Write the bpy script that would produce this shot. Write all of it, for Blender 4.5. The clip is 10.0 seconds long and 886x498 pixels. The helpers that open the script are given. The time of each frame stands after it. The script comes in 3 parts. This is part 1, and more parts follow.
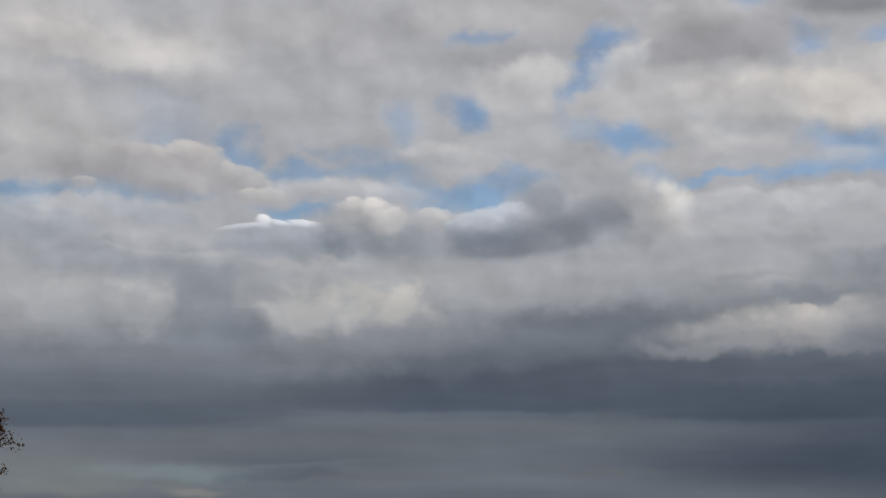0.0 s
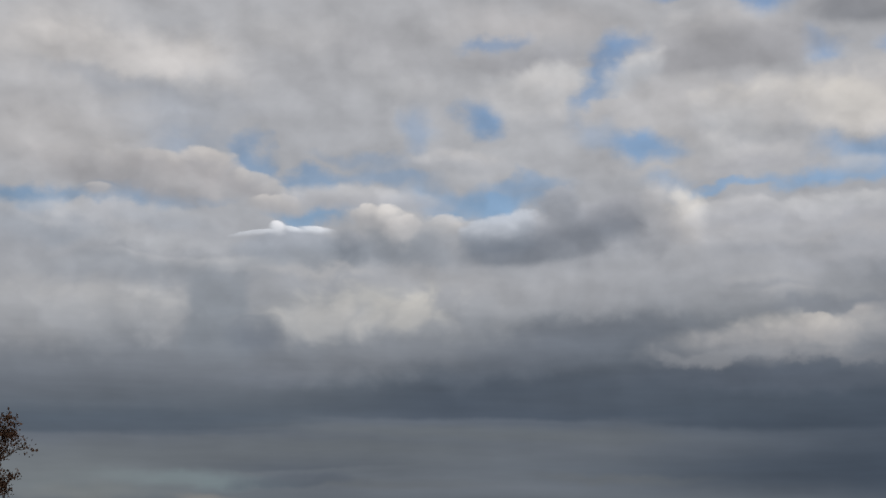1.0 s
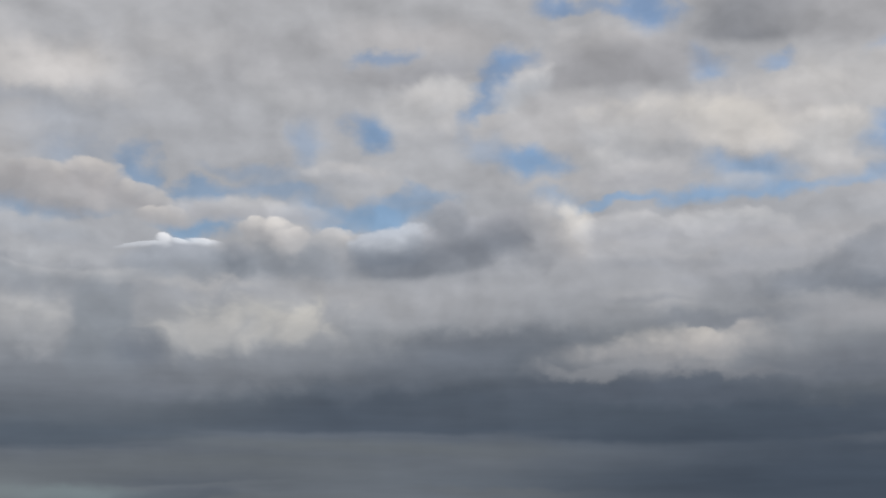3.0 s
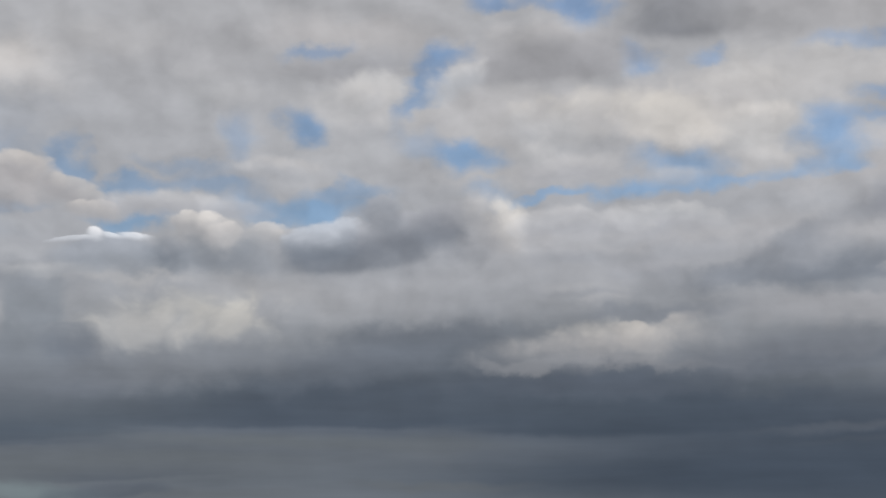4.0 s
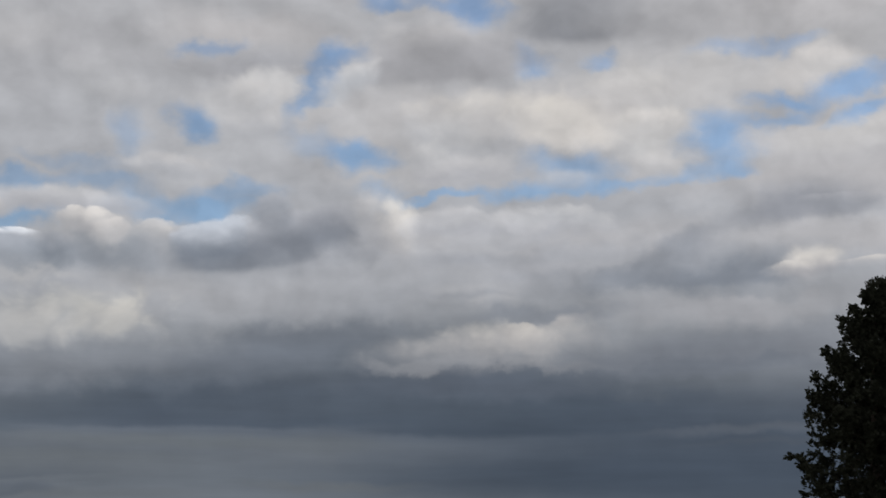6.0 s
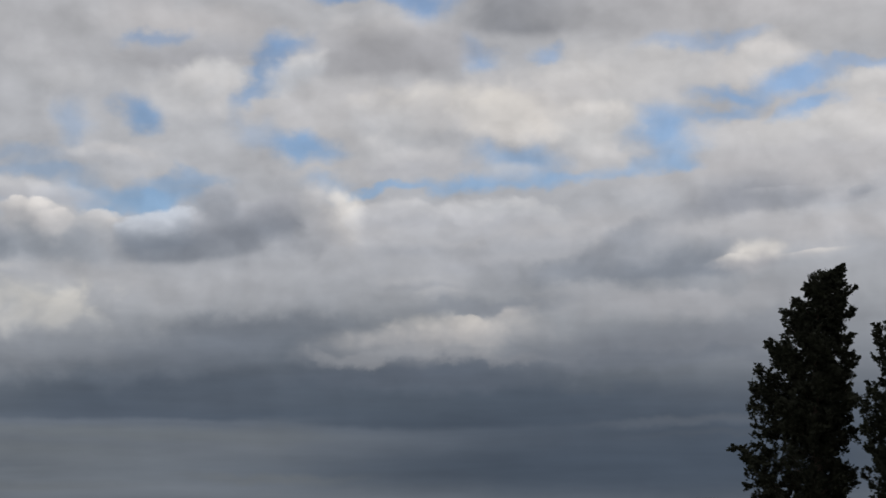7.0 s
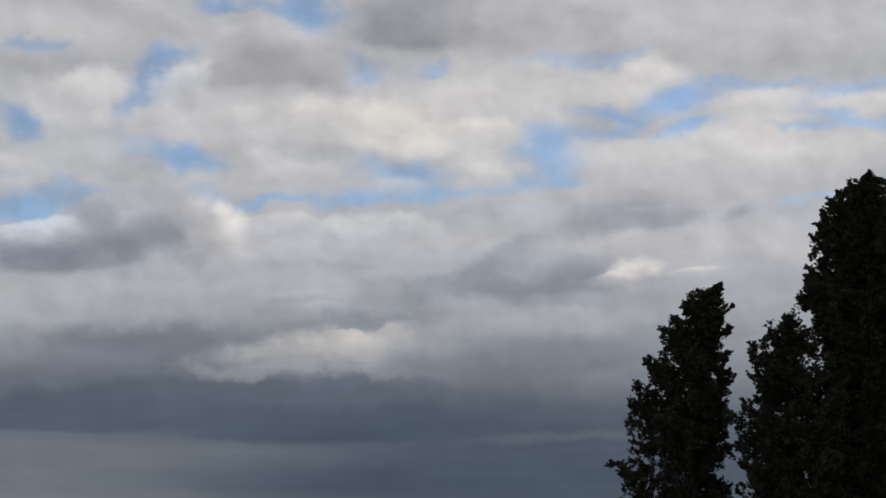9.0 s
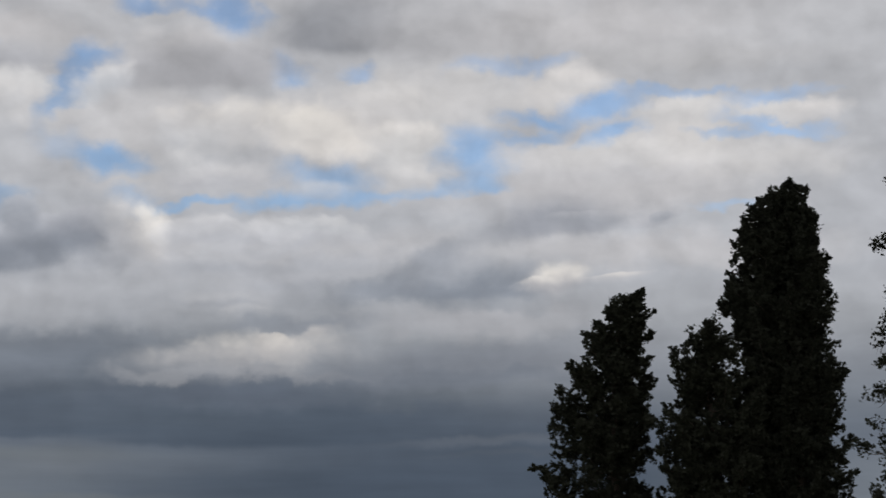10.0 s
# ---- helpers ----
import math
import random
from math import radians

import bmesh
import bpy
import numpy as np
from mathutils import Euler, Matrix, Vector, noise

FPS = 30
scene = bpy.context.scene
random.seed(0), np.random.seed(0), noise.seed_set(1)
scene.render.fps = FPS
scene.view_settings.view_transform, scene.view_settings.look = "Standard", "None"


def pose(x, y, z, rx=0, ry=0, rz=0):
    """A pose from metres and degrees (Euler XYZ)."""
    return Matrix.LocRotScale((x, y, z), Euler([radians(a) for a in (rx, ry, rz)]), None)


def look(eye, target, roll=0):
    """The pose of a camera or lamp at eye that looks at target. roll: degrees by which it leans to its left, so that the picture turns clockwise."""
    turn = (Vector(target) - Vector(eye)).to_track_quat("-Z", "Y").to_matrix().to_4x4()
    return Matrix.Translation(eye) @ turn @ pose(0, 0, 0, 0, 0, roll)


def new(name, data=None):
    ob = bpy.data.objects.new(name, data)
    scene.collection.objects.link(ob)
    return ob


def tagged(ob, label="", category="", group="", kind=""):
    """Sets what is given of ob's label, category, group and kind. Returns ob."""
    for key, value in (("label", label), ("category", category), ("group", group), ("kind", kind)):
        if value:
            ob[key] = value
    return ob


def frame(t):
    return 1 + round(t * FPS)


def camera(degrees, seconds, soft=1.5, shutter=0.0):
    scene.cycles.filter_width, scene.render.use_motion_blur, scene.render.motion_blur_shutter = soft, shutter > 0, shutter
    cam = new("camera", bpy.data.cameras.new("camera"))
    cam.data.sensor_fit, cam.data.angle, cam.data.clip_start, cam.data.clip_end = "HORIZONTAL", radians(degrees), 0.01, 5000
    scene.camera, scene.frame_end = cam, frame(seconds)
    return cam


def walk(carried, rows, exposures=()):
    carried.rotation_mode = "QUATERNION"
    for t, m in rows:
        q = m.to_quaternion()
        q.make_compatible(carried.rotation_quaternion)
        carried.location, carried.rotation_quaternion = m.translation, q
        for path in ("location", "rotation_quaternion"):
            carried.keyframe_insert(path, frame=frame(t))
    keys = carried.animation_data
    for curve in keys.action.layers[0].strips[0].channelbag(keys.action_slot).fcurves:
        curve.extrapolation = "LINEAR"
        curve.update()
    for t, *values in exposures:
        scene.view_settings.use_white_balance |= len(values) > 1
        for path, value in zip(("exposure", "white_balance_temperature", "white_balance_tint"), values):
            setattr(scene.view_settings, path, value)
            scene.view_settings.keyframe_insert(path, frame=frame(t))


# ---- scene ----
# Hand-held pan across a cloudy sky: yaw (left positive), pitch, roll in degrees.
def held(yaw, pitch, roll):
    return pose(0, 0, EYE, 90 + pitch, 0, yaw) @ pose(0, 0, 0, 0, 0, roll)


EYE = 1.6
cam = camera(32.0, 10.0, soft=1.6, shutter=0.5)
walk(cam, [
    (0.0, held(7.419, 10.161, 0.292)),
    (0.5, held(7.574, 10.329, 0.430)),
    (1.0, held(7.932, 10.419, 0.597)),
    (1.5, held(7.630, 10.512, 0.641)),
    (2.0, held(6.757, 10.673, 0.625)),
    (2.5, held(5.341, 10.862, 0.357)),
    (3.0, held(3.727, 10.950, 0.247)),
    (4.5, held(0.130, 10.663, -0.362)),
    (5.0, held(-1.000, 10.749, -0.330)),
    (5.5, held(-1.968, 10.824, -0.159)),
    (7.0, held(-4.923, 10.443, -0.271)),
    (7.5, held(-6.044, 10.410, -0.355)),
    (8.0, held(-7.123, 10.675, -0.389)),
    (8.5, held(-8.096, 10.875, -0.378)),
    (9.0, held(-9.325, 10.954, -0.249)),
    (9.5, held(-10.598, 11.063, -0.255)),
    (10.0, held(-12.186, 11.094, -0.442)),
], exposures=((0.0, 0.0), (4.5, 0.02), (7.5, 0.12), (10.0, 0.2)))

# ---- world: sky, cloud deck, sun ----
SUN_AZ, SUN_EL = 48.0, 44.0  # degrees to the right of the view's heading, degrees up


def lin(r, g, b, k=1.0):
    """Linear colour from screen values 0..255."""
    return tuple((c / 255 / 12.92 if c < 11 else ((c / 255 + 0.055) / 1.055) ** 2.4) * k for c in (r, g, b * 1.015)) + (1,)


world = bpy.data.worlds.new("world")
scene.world = world
world.use_nodes = True
wt = world.node_tree
wt.nodes.clear()


def wput(socket, value):
    if isinstance(value, bpy.types.NodeSocket):
        wt.links.new(value, socket)
    else:
        socket.default_value = value


def wmath(op, a, b=0.0, c=0.0, clamp=False):
    n = wt.nodes.new("ShaderNodeMath")
    n.operation, n.use_clamp = op, clamp
    for s, v in zip(n.inputs, (a, b, c)):
        wput(s, v)
    return n.outputs[0]


def wvec(op, a, b=(0, 0, 0), c=None):
    n = wt.nodes.new("ShaderNodeVectorMath")
    n.operation = op
    wput(n.inputs[0], a)
    wput(n.inputs[1], b)
    if c is not None:
        wput(n.inputs[2], c)
    return n.outputs["Value"] if op == "LENGTH" else n.outputs["Vector"]


def wmap(v, lo, hi, a, b, smooth=True):
    n = wt.nodes.new("ShaderNodeMapRange")
    n.interpolation_type = "SMOOTHSTEP" if smooth else "LINEAR"
    for key, x in (("Value", v), ("From Min", lo), ("From Max", hi), ("To Min", a), ("To Max", b)):
        wput(n.inputs[key], x)
    return n.outputs["Result"]


def wmix(f, a, b, blend="MIX"):
    n = wt.nodes.new("ShaderNodeMix")
    n.data_type, n.blend_type = "RGBA", blend
    wput(n.inputs[0], f)
    wput(n.inputs[6], a)
    wput(n.inputs[7], b)
    return n.outputs[2]


def wnoise(vec, scale, detail, rough, lac=2.0, dist=0.0):
    n = wt.nodes.new("ShaderNodeTexNoise")
    wput(n.inputs["Vector"], vec)
    for key, x in (("Scale", scale), ("Detail", detail), ("Roughness", rough), ("Lacunarity", lac), ("Distortion", dist)):
        n.inputs[key].default_value = x
    return n


ways = wt.nodes.new("ShaderNodeTexCoord").outputs["Generated"]
sep = wt.nodes.new("ShaderNodeSeparateXYZ")
wput(sep.inputs[0], ways)
az = wmath("MULTIPLY", wmath("ARCTAN2", sep.outputs[0], sep.outputs[1]), 57.29578)
el = wmath("MULTIPLY", wmath("ARCSINE", sep.outputs[2]), 57.29578)
flat = wt.nodes.new("ShaderNodeCombineXYZ")
wput(flat.inputs[0], az)
wput(flat.inputs[1], el)
place = flat.outputs[0]
drawn = wvec("MULTIPLY", ways, (1.0, 1.0, 1.25))  # clouds near the horizon are seen foreshortened

broad = wnoise(drawn, 9.0, 3.0, 0.5)
fine = wnoise(drawn, 26.0, 6.0, 0.5)
curls = wnoise(drawn, 60.0, 4.0, 0.5)
lumps = wt.nodes.new("ShaderNodeTexVoronoi")
lumps.feature = "SMOOTH_F1"
wput(lumps.inputs["Vector"], wvec("MULTIPLY_ADD", fine.outputs["Color"], (0.03, 0.03, 0.03), drawn))
lumps.inputs["Scale"].default_value, lumps.inputs["Smoothness"].default_value = 46.0, 0.6
lumps.inputs["Detail"].default_value = 2.0
bumpy = lumps.outputs["Distance"]

moved_broad = wvec("MULTIPLY", wvec("SUBTRACT", broad.outputs["Color"], (0.5, 0.5, 0.5)), (1.0, 0.5, 0.0))
moved_fine = wvec("MULTIPLY", wvec("SUBTRACT", fine.outputs["Color"], (0.5, 0.5, 0.5)), (2.4, 1.7, 0.0))
moved_curls = wvec("MULTIPLY", wvec("SUBTRACT", curls.outputs["Color"], (0.5, 0.5, 0.5)), (1.0, 0.85, 0.0))
soft_place = wvec("ADD", wvec("ADD", wvec("ADD", place, moved_broad), moved_fine), moved_curls)
base_place = wvec("ADD", place, wvec("ADD", wvec("MULTIPLY", moved_fine, (0.8, 0.22, 0.0)), wvec("MULTIPLY", moved_curls, (0.5, 0.15, 0.0))))
crisp_place = wvec("ADD", place, wvec("ADD", wvec("MULTIPLY", moved_fine, (0.45, 0.45, 0.0)), wvec("MULTIPLY", moved_curls, (0.42, 0.42, 0.0))))

sky = wt.nodes.new("ShaderNodeTexSky")
sky.sky_type = "NISHITA"
sky.sun_disc = False
sky.sun_elevation, sky.sun_rotation = radians(SUN_EL), radians(SUN_AZ)
sky.air_density, sky.dust_density, sky.ozone_density = 1.0, 0.3, 2.0
blue = wmix(1.0, sky.outputs[0], (0.075, 0.075, 0.075, 1), "MULTIPLY")

# The deck's own greys, from the horizon up.
soft_el = wt.nodes.new("ShaderNodeSeparateXYZ")
wput(soft_el.inputs[0], wvec("ADD", place, wvec("MULTIPLY", moved_fine, (0.5, 0.16, 0.0))))
ramp = wt.nodes.new("ShaderNodeValToRGB")
ramp.color_ramp.interpolation = "B_SPLINE"
wput(ramp.inputs[0], wmath("DIVIDE", soft_el.outputs[1], 24.0, clamp=True))
deck = ((-1, 76, 82, 90), (1.5, 106, 112, 118), (2.4, 99, 106, 113), (3.2, 102, 108, 115), (4.0, 90, 98, 108), (5.2, 104, 110, 117), (6.2, 117, 122, 128), (7.1, 131, 135, 140), (8.2, 146, 149, 152),
        (9.5, 157, 159, 162), (11.0, 163, 166, 170), (14.0, 174, 177, 181), (17.0, 178, 178, 179), (24.0, 172, 171, 170))
stops = ramp.color_ramp.elements
for i, (h, r, g, b) in enumerate(deck):
    e = stops[i] if i < 2 else stops.new(0.5)
    e.position, e.color = max(0, h / 24), lin(r, g, b)
sky_colour = ramp.outputs[0]


def cloud_kind(name, build):
    """A group that lays one kind of cloud over the colour below it."""
    global wt
    outer = wt
    wt = bpy.data.node_groups.new(name, "ShaderNodeTree")
    for key, kind in (("At", "Vector"), ("Location", "Vector"), ("Turn", "Vector"), ("Size", "Vector"), ("Edge", "Float"), ("Amount", "Float"), ("Lumpy", "Float"),
                      ("Side", "Vector"), ("Lumps", "Float"), ("Base", "Color"), ("Top", "Color"), ("Below", "Color")):
        wt.interface.new_socket(name=key, in_out="INPUT", socket_type="NodeSocket" + kind)
    wt.interface.new_socket(name="Color", in_out="OUTPUT", socket_type="NodeSocketColor")
    g = wt.nodes.new("NodeGroupInput").outputs
    m = wt.nodes.new("ShaderNodeMapping")
    m.vector_type = "TEXTURE"
    for key, given in (("Vector", "At"), ("Location", "Location"), ("Rotation", "Turn"), ("Scale", "Size")):
        wput(m.inputs[key], g[given])
    own = m.outputs[0]
    axes = wt.nodes.new("ShaderNodeSeparateXYZ")
    wput(axes.inputs[0], own)
    share, colour = build(g, own, axes.outputs[0], axes.outputs[1])
    wput(wt.nodes.new("NodeGroupOutput").inputs[0], wmix(share, g["Below"], colour))
    made, wt = wt, outer
    return made


def lumpy_far(g, own):
    """Distance from the cloud's middle, 1 at its outline, uneven where it is lumpy."""
    return wmath("MULTIPLY_ADD", wmath("SUBTRACT", g["Lumps"], 0.55), g["Lumpy"], wvec("LENGTH", own))


def sunlit(g, own, low, high):
    """From the shaded base to the lit top, turned to the light's side."""
    dot = wt.nodes.new("ShaderNodeVectorMath")
    dot.operation = "DOT_PRODUCT"
    wput(dot.inputs[0], own)
    wput(dot.inputs[1], g["Side"])
    return wmix(wmap(wmath("MULTIPLY_ADD", g["Lumps"], -0.55, dot.outputs["Value"]), low, high, 0.0, 1.0), g["Base"], g["Top"])


def veil_kind(g, own, x, y):
    return wmap(wvec("LENGTH", own), wmath("ADD", 1.0, g["Edge"]), wmath("SUBTRACT", 1.0, g["Edge"]), 0.0, g["Amount"]), g["Base"]


def bank_kind(g, own, x, y):
    return wmap(lumpy_far(g, own), wmath("ADD", 1.0, g["Edge"]), wmath("SUBTRACT", 1.0, g["Edge"]), 0.0, g["Amount"]), sunlit(g, own, -1.0, 0.5)


def puff_kind(g, own, x, y):  # firm above, melting away below
    edge = wmath("MULTIPLY", g["Edge"], wmath("MULTIPLY_ADD", y, -0.7, 1.0))
    edge = wmath("MINIMUM", wmath("MAXIMUM", edge, 0.12), 0.85)
    return wmap(lumpy_far(g, own), wmath("ADD", 1.0, edge), wmath("SUBTRACT", 1.0, edge), 0.0, g["Amount"]), sunlit(g, own, -0.95, 0.6)


def sheet_kind(g, own, x, y):  # soft above, with a firm lower edge
    low = wmath("MULTIPLY_ADD", wmath("MULTIPLY", x, x), -0.25, y)
    cut = wmap(low, wmath("SUBTRACT", -0.75, g["Edge"]), wmath("ADD", -0.75, g["Edge"]), 0.0, 1.0)
    return wmath("MULTIPLY", wmap(wvec("LENGTH", wvec("MULTIPLY", own, (1.0, 0.62, 0.0))), 1.5, 0.3, 0.0, g["Amount"]), cut), g["Base"]


def column_kind(g, own, x, y):  # firm sides, fading out downward
    return wmath("MULTIPLY", wmap(wmath("ABSOLUTE", x), 1.25, 0.75, 0.0, g["Amount"]), wmap(wmath("ABSOLUTE", y), 1.2, 0.4, 0.0, 1.0)), g["Base"]


KINDS = {key: cloud_kind(key + "_cloud", build) for key, build in (("veil", veil_kind), ("bank", bank_kind), ("puff", puff_kind), ("sheet", sheet_kind), ("column", column_kind))}
laid = 0


def lay(kind, at, az0, el0, wide, high, tilt, base, top, amount, edge, lumpy=0.0, side=0.0):
    """Lays one cloud. After each dozen the places take a vanishing share of the colour so far, so that the shader works through the clouds in order."""
    global sky_colour, laid, soft_place, crisp_place, base_place
    n = wt.nodes.new("ShaderNodeGroup")
    n.node_tree = KINDS[kind]
    for key, value in (("At", at), ("Location", (az0, el0, 0)), ("Turn", (0, 0, radians(tilt))), ("Size", (wide, high, 1)), ("Edge", edge), ("Amount", amount), ("Lumpy", lumpy),
                       ("Side", (side, 1.0, 0.0)), ("Lumps", bumpy), ("Base", base), ("Top", top), ("Below", sky_colour)):
        wput(n.inputs[key], value)
    sky_colour = n.outputs[0]
    laid += 1
    if laid % 12 == 0:
        soft_place, crisp_place, base_place = (wvec("MULTIPLY_ADD", sky_colour, (1e-6, 1e-6, 0.0), p) for p in (soft_place, crisp_place, base_place))


def gap(az0, el0, wide, high, tilt=0, amount=0.8):
    """A hole in the deck through which the blue shows."""
    lay("veil", soft_place, az0, el0, wide, high, tilt, blue, blue, amount, 0.75)


def veil(az0, el0, wide, high, tilt, grey, amount=0.7, edge=0.8):
    """A soft sheet of one grey."""
    lay("veil", soft_place if el0 > 5.5 else base_place if wide > 3.5 else crisp_place, az0, el0, wide, high, tilt, lin(*grey), lin(*grey), amount, edge)


def sheet(az0, el0, wide, high, tilt, grey, amount=0.7, crisp=0.25):
    """A shaded cloud base."""
    lay("sheet", base_place, az0, el0, wide, high, tilt, lin(*grey), lin(*grey), amount, crisp)


def column(az0, el0, wide, high, tilt, grey, amount=0.7):
    """A grey shaft of cloud."""
    lay("column", crisp_place, az0, el0, wide, high, tilt, lin(*grey), lin(*grey), amount, 0.5)


def puff(az0, el0, wide, high, tilt, base, top, amount=0.9, edge=0.3, lumpy=0.3, side=0.3):
    """A heaped cloud: base grey below, lit top, the light from the side."""
    lay("puff", base_place if high < 0.3 else crisp_place, az0, el0, wide, high, tilt, lin(*base), lin(*top), amount, edge, lumpy, side)


def bank(az0, el0, wide, high, tilt, base, top, amount=0.85, edge=0.3, lumpy=0.4, side=0.2):
    """A lit bank of cloud with a ragged outline on every side."""
    lay("bank", crisp_place, az0, el0, wide, high, tilt, lin(*base), lin(*top), amount, edge, lumpy, side)


# the dark belly low down, its gradient and the strips below it
veil(-1.69, 6.28, 6.96, 1.15, 4, (94, 101, 109), 0.75, 0.8)
veil(6.81, 5.60, 5.47, 0.84, 0, (84, 92, 102), 0.6, 0.8)
veil(-18.90, 4.50, 6.94, 0.54, 2, (98, 105, 111), 0.5, 0.8)
veil(-9.22, 5.20, 4.21, 0.75, 5, (98, 105, 111), 0.5, 0.8)
sheet(-3.78, 4.79, 9.04, 0.88, 1, (68, 78, 90), 0.85, 0.14)
sheet(5.20, 4.51, 6.94, 0.96, 0, (64, 74, 86), 0.85, 0.16)
sheet(-19.28, 3.94, 7.14, 0.59, 2, (76, 86, 96), 0.8, 0.14)
veil(2.34, 5.02, 7.15, 0.71, 0, (86, 94, 103), 0.6, 0.8)
veil(11.73, 5.74, 3.37, 0.34, 0, (107, 112, 116), 0.45, 0.8)
veil(-6.28, 3.61, 6.93, 0.23, -1, (104, 109, 111), 0.6, 0.8)
veil(-21.41, 2.72, 4.83, 0.29, 0, (104, 110, 114), 0.5, 0.8)
veil(-11.27, 3.10, 3.99, 0.21, 0, (98, 104, 108), 0.5, 0.8)
sheet(-12.90, 2.43, 3.57, 0.25, 3, (76, 84, 95), 0.6, 0.3)
veil(-10.82, 1.78, 3.98, 0.17, 0, (98, 102, 104), 0.45, 0.8)
veil(5.13, 2.29, 6.92, 0.75, 0, (62, 72, 84), 0.65, 0.8)
veil(14.09, 2.10, 8.39, 1.05, 0, (58, 68, 80), 0.75, 0.8)
veil(12.94, 2.63, 5.45, 0.54, 0, (69, 78, 89), 0.55, 0.8)
veil(14.21, 4.06, 2.73, 0.13, 1, (107, 109, 111), 0.7, 0.8)
veil(14.61, 3.56, 2.52, 0.10, 1, (109, 111, 113), 0.7, 0.8)
veil(-2.09, 3.45, 2.31, 0.42, 0, (101, 106, 110), 0.5, 0.8)
veil(-1.44, 2.01, 2.52, 0.19, 0, (99, 103, 105), 0.5, 0.8)
veil(-17.18, 1.87, 2.73, 0.25, -2, (122, 140, 143), 0.7, 0.8)
veil(-16.54, 1.21, 0.94, 0.17, 0, (142, 136, 128), 0.6, 0.8)
veil(-20.75, 1.37, 1.89, 0.27, 0, (126, 125, 120), 0.6, 0.8)
veil(-22.54, 2.00, 5.45, 0.71, 0, (114, 119, 120), 0.65, 0.8)
veil(-13.74, 2.86, 6.29, 0.42, 0, (106, 111, 114), 0.5, 0.8)
veil(-11.68, 2.89, 8.81, 0.84, 0, (98, 104, 109), 0.35, 0.8)
veil(13.56, 3.21, 8.82, 1.68, 0, (66, 76, 88), 0.75, 0.8)
veil(4.47, 4.79, 8.83, 1.26, 0, (74, 84, 95), 0.4, 0.8)
veil(-0.64, 7.11, 3.80, 1.05, 8, (104, 111, 118), 0.5, 0.8)
veil(12.20, 3.74, 5.46, 1.68, 0, (68, 77, 88), 0.45, 0.8)
sheet(12.53, 6.51, 4.01, 0.63, 5, (92, 98, 106), 0.7, 0.4)
sheet(-1.79, 5.47, 6.32, 1.26, 9, (82, 90, 100), 0.35, 0.5)
veil(-19.84, 4.78, 5.05, 0.54, 0, (104, 110, 117), 0.45, 0.8)
sheet(-18.59, 3.63, 5.04, 0.34, 1, (82, 91, 101), 0.6, 0.3)
veil(-19.31, 1.56, 4.19, 0.59, 0, (118, 126, 128), 0.45, 0.8)
bank(-13.25, 1.82, 2.31, 0.34, 2, (84, 92, 102), (92, 99, 108), 0.6, 0.4, 0.4, 0)
# the middle: lit banks and grey shafts
veil(-23.27, 7.90, 2.54, 1.01, 0, (164, 164, 164), 0.6, 0.8)
veil(-18.27, 9.51, 3.61, 0.42, 0, (138, 143, 149), 0.65, 0.8)
veil(-13.10, 9.76, 3.19, 0.31, 0, (180, 179, 177), 0.6, 0.8)
veil(-12.01, 10.02, 1.02, 0.27, 0, (130, 137, 145), 0.6, 0.8)
veil(-3.35, 8.78, 4.66, 0.71, 0, (166, 167, 169), 0.5, 0.8)
veil(-8.00, 9.18, 1.91, 0.52, 0, (170, 170, 170), 0.4, 0.8)
veil(6.25, 11.18, 8.97, 0.67, 0, (175, 174, 174), 0.6, 0.8)
veil(5.41, 9.92, 5.53, 0.63, 0, (160, 161, 163), 0.5, 0.8)
veil(6.27, 8.55, 3.18, 0.46, 0, (133, 137, 142), 0.6, 0.8)
veil(13.67, 8.42, 4.02, 0.54, 0, (156, 156, 158), 0.6, 0.8)
veil(14.06, 7.06, 4.65, 0.63, 5, (122, 126, 132), 0.5, 0.8)
veil(11.99, 9.57, 4.04, 0.42, 2, (112, 119, 128), 0.75, 0.8)
veil(11.37, 10.44, 2.56, 0.42, 25, (132, 137, 144), 0.6, 0.8)
veil(13.89, 9.04, 1.91, 0.25, 0, (126, 131, 137), 0.5, 0.8)
veil(16.70, 11.94, 2.57, 0.46, 9, (143, 145, 149), 0.85, 0.8)
veil(20.37, 12.13, 0.77, 0.21, 0, (151, 152, 156), 0.6, 0.8)
veil(24.30, 11.32, 2.35, 0.38, 4, (151, 152, 155), 0.6, 0.8)
bank(-20.78, 7.80, 4.02, 1.30, 0, (150, 153, 156), (176, 176, 175), 0.7, 0.5, 0.6, 0.2)
bank(-18.46, 7.88, 1.31, 1.22, 0, (158, 160, 162), (180, 180, 178), 0.55, 0.6, 0.7, 0.2)
column(-16.26, 7.84, 1.10, 1.99, 0, (127, 134, 141), 0.6)
bank(-11.29, 7.95, 3.91, 1.26, 3, (158, 160, 161), (186, 185, 180), 0.8, 0.45, 0.7, 0.2)
bank(-12.44, 7.61, 1.80, 0.88, 0, (170, 170, 168), (192, 190, 185), 0.6, 0.45, 0.7, 0.2)
bank(-9.40, 8.07, 1.48, 0.63, 12, (180, 178, 172), (200, 196, 186), 0.5, 0.4, 0.5, 0.2)
puff(-14.93, 7.15, 1.06, 0.84, 0, (112, 119, 128), (134, 139, 145), 0.75, 0.4, 0.4, 0)
veil(-10.01, 6.29, 2.74, 0.59, 5, (131, 135, 140), 0.5, 0.8)
bank(-14.17, 5.61, 1.47, 0.46, 0, (112, 118, 126), (124, 129, 136), 0.5, 0.5, 0.4, 0.2)
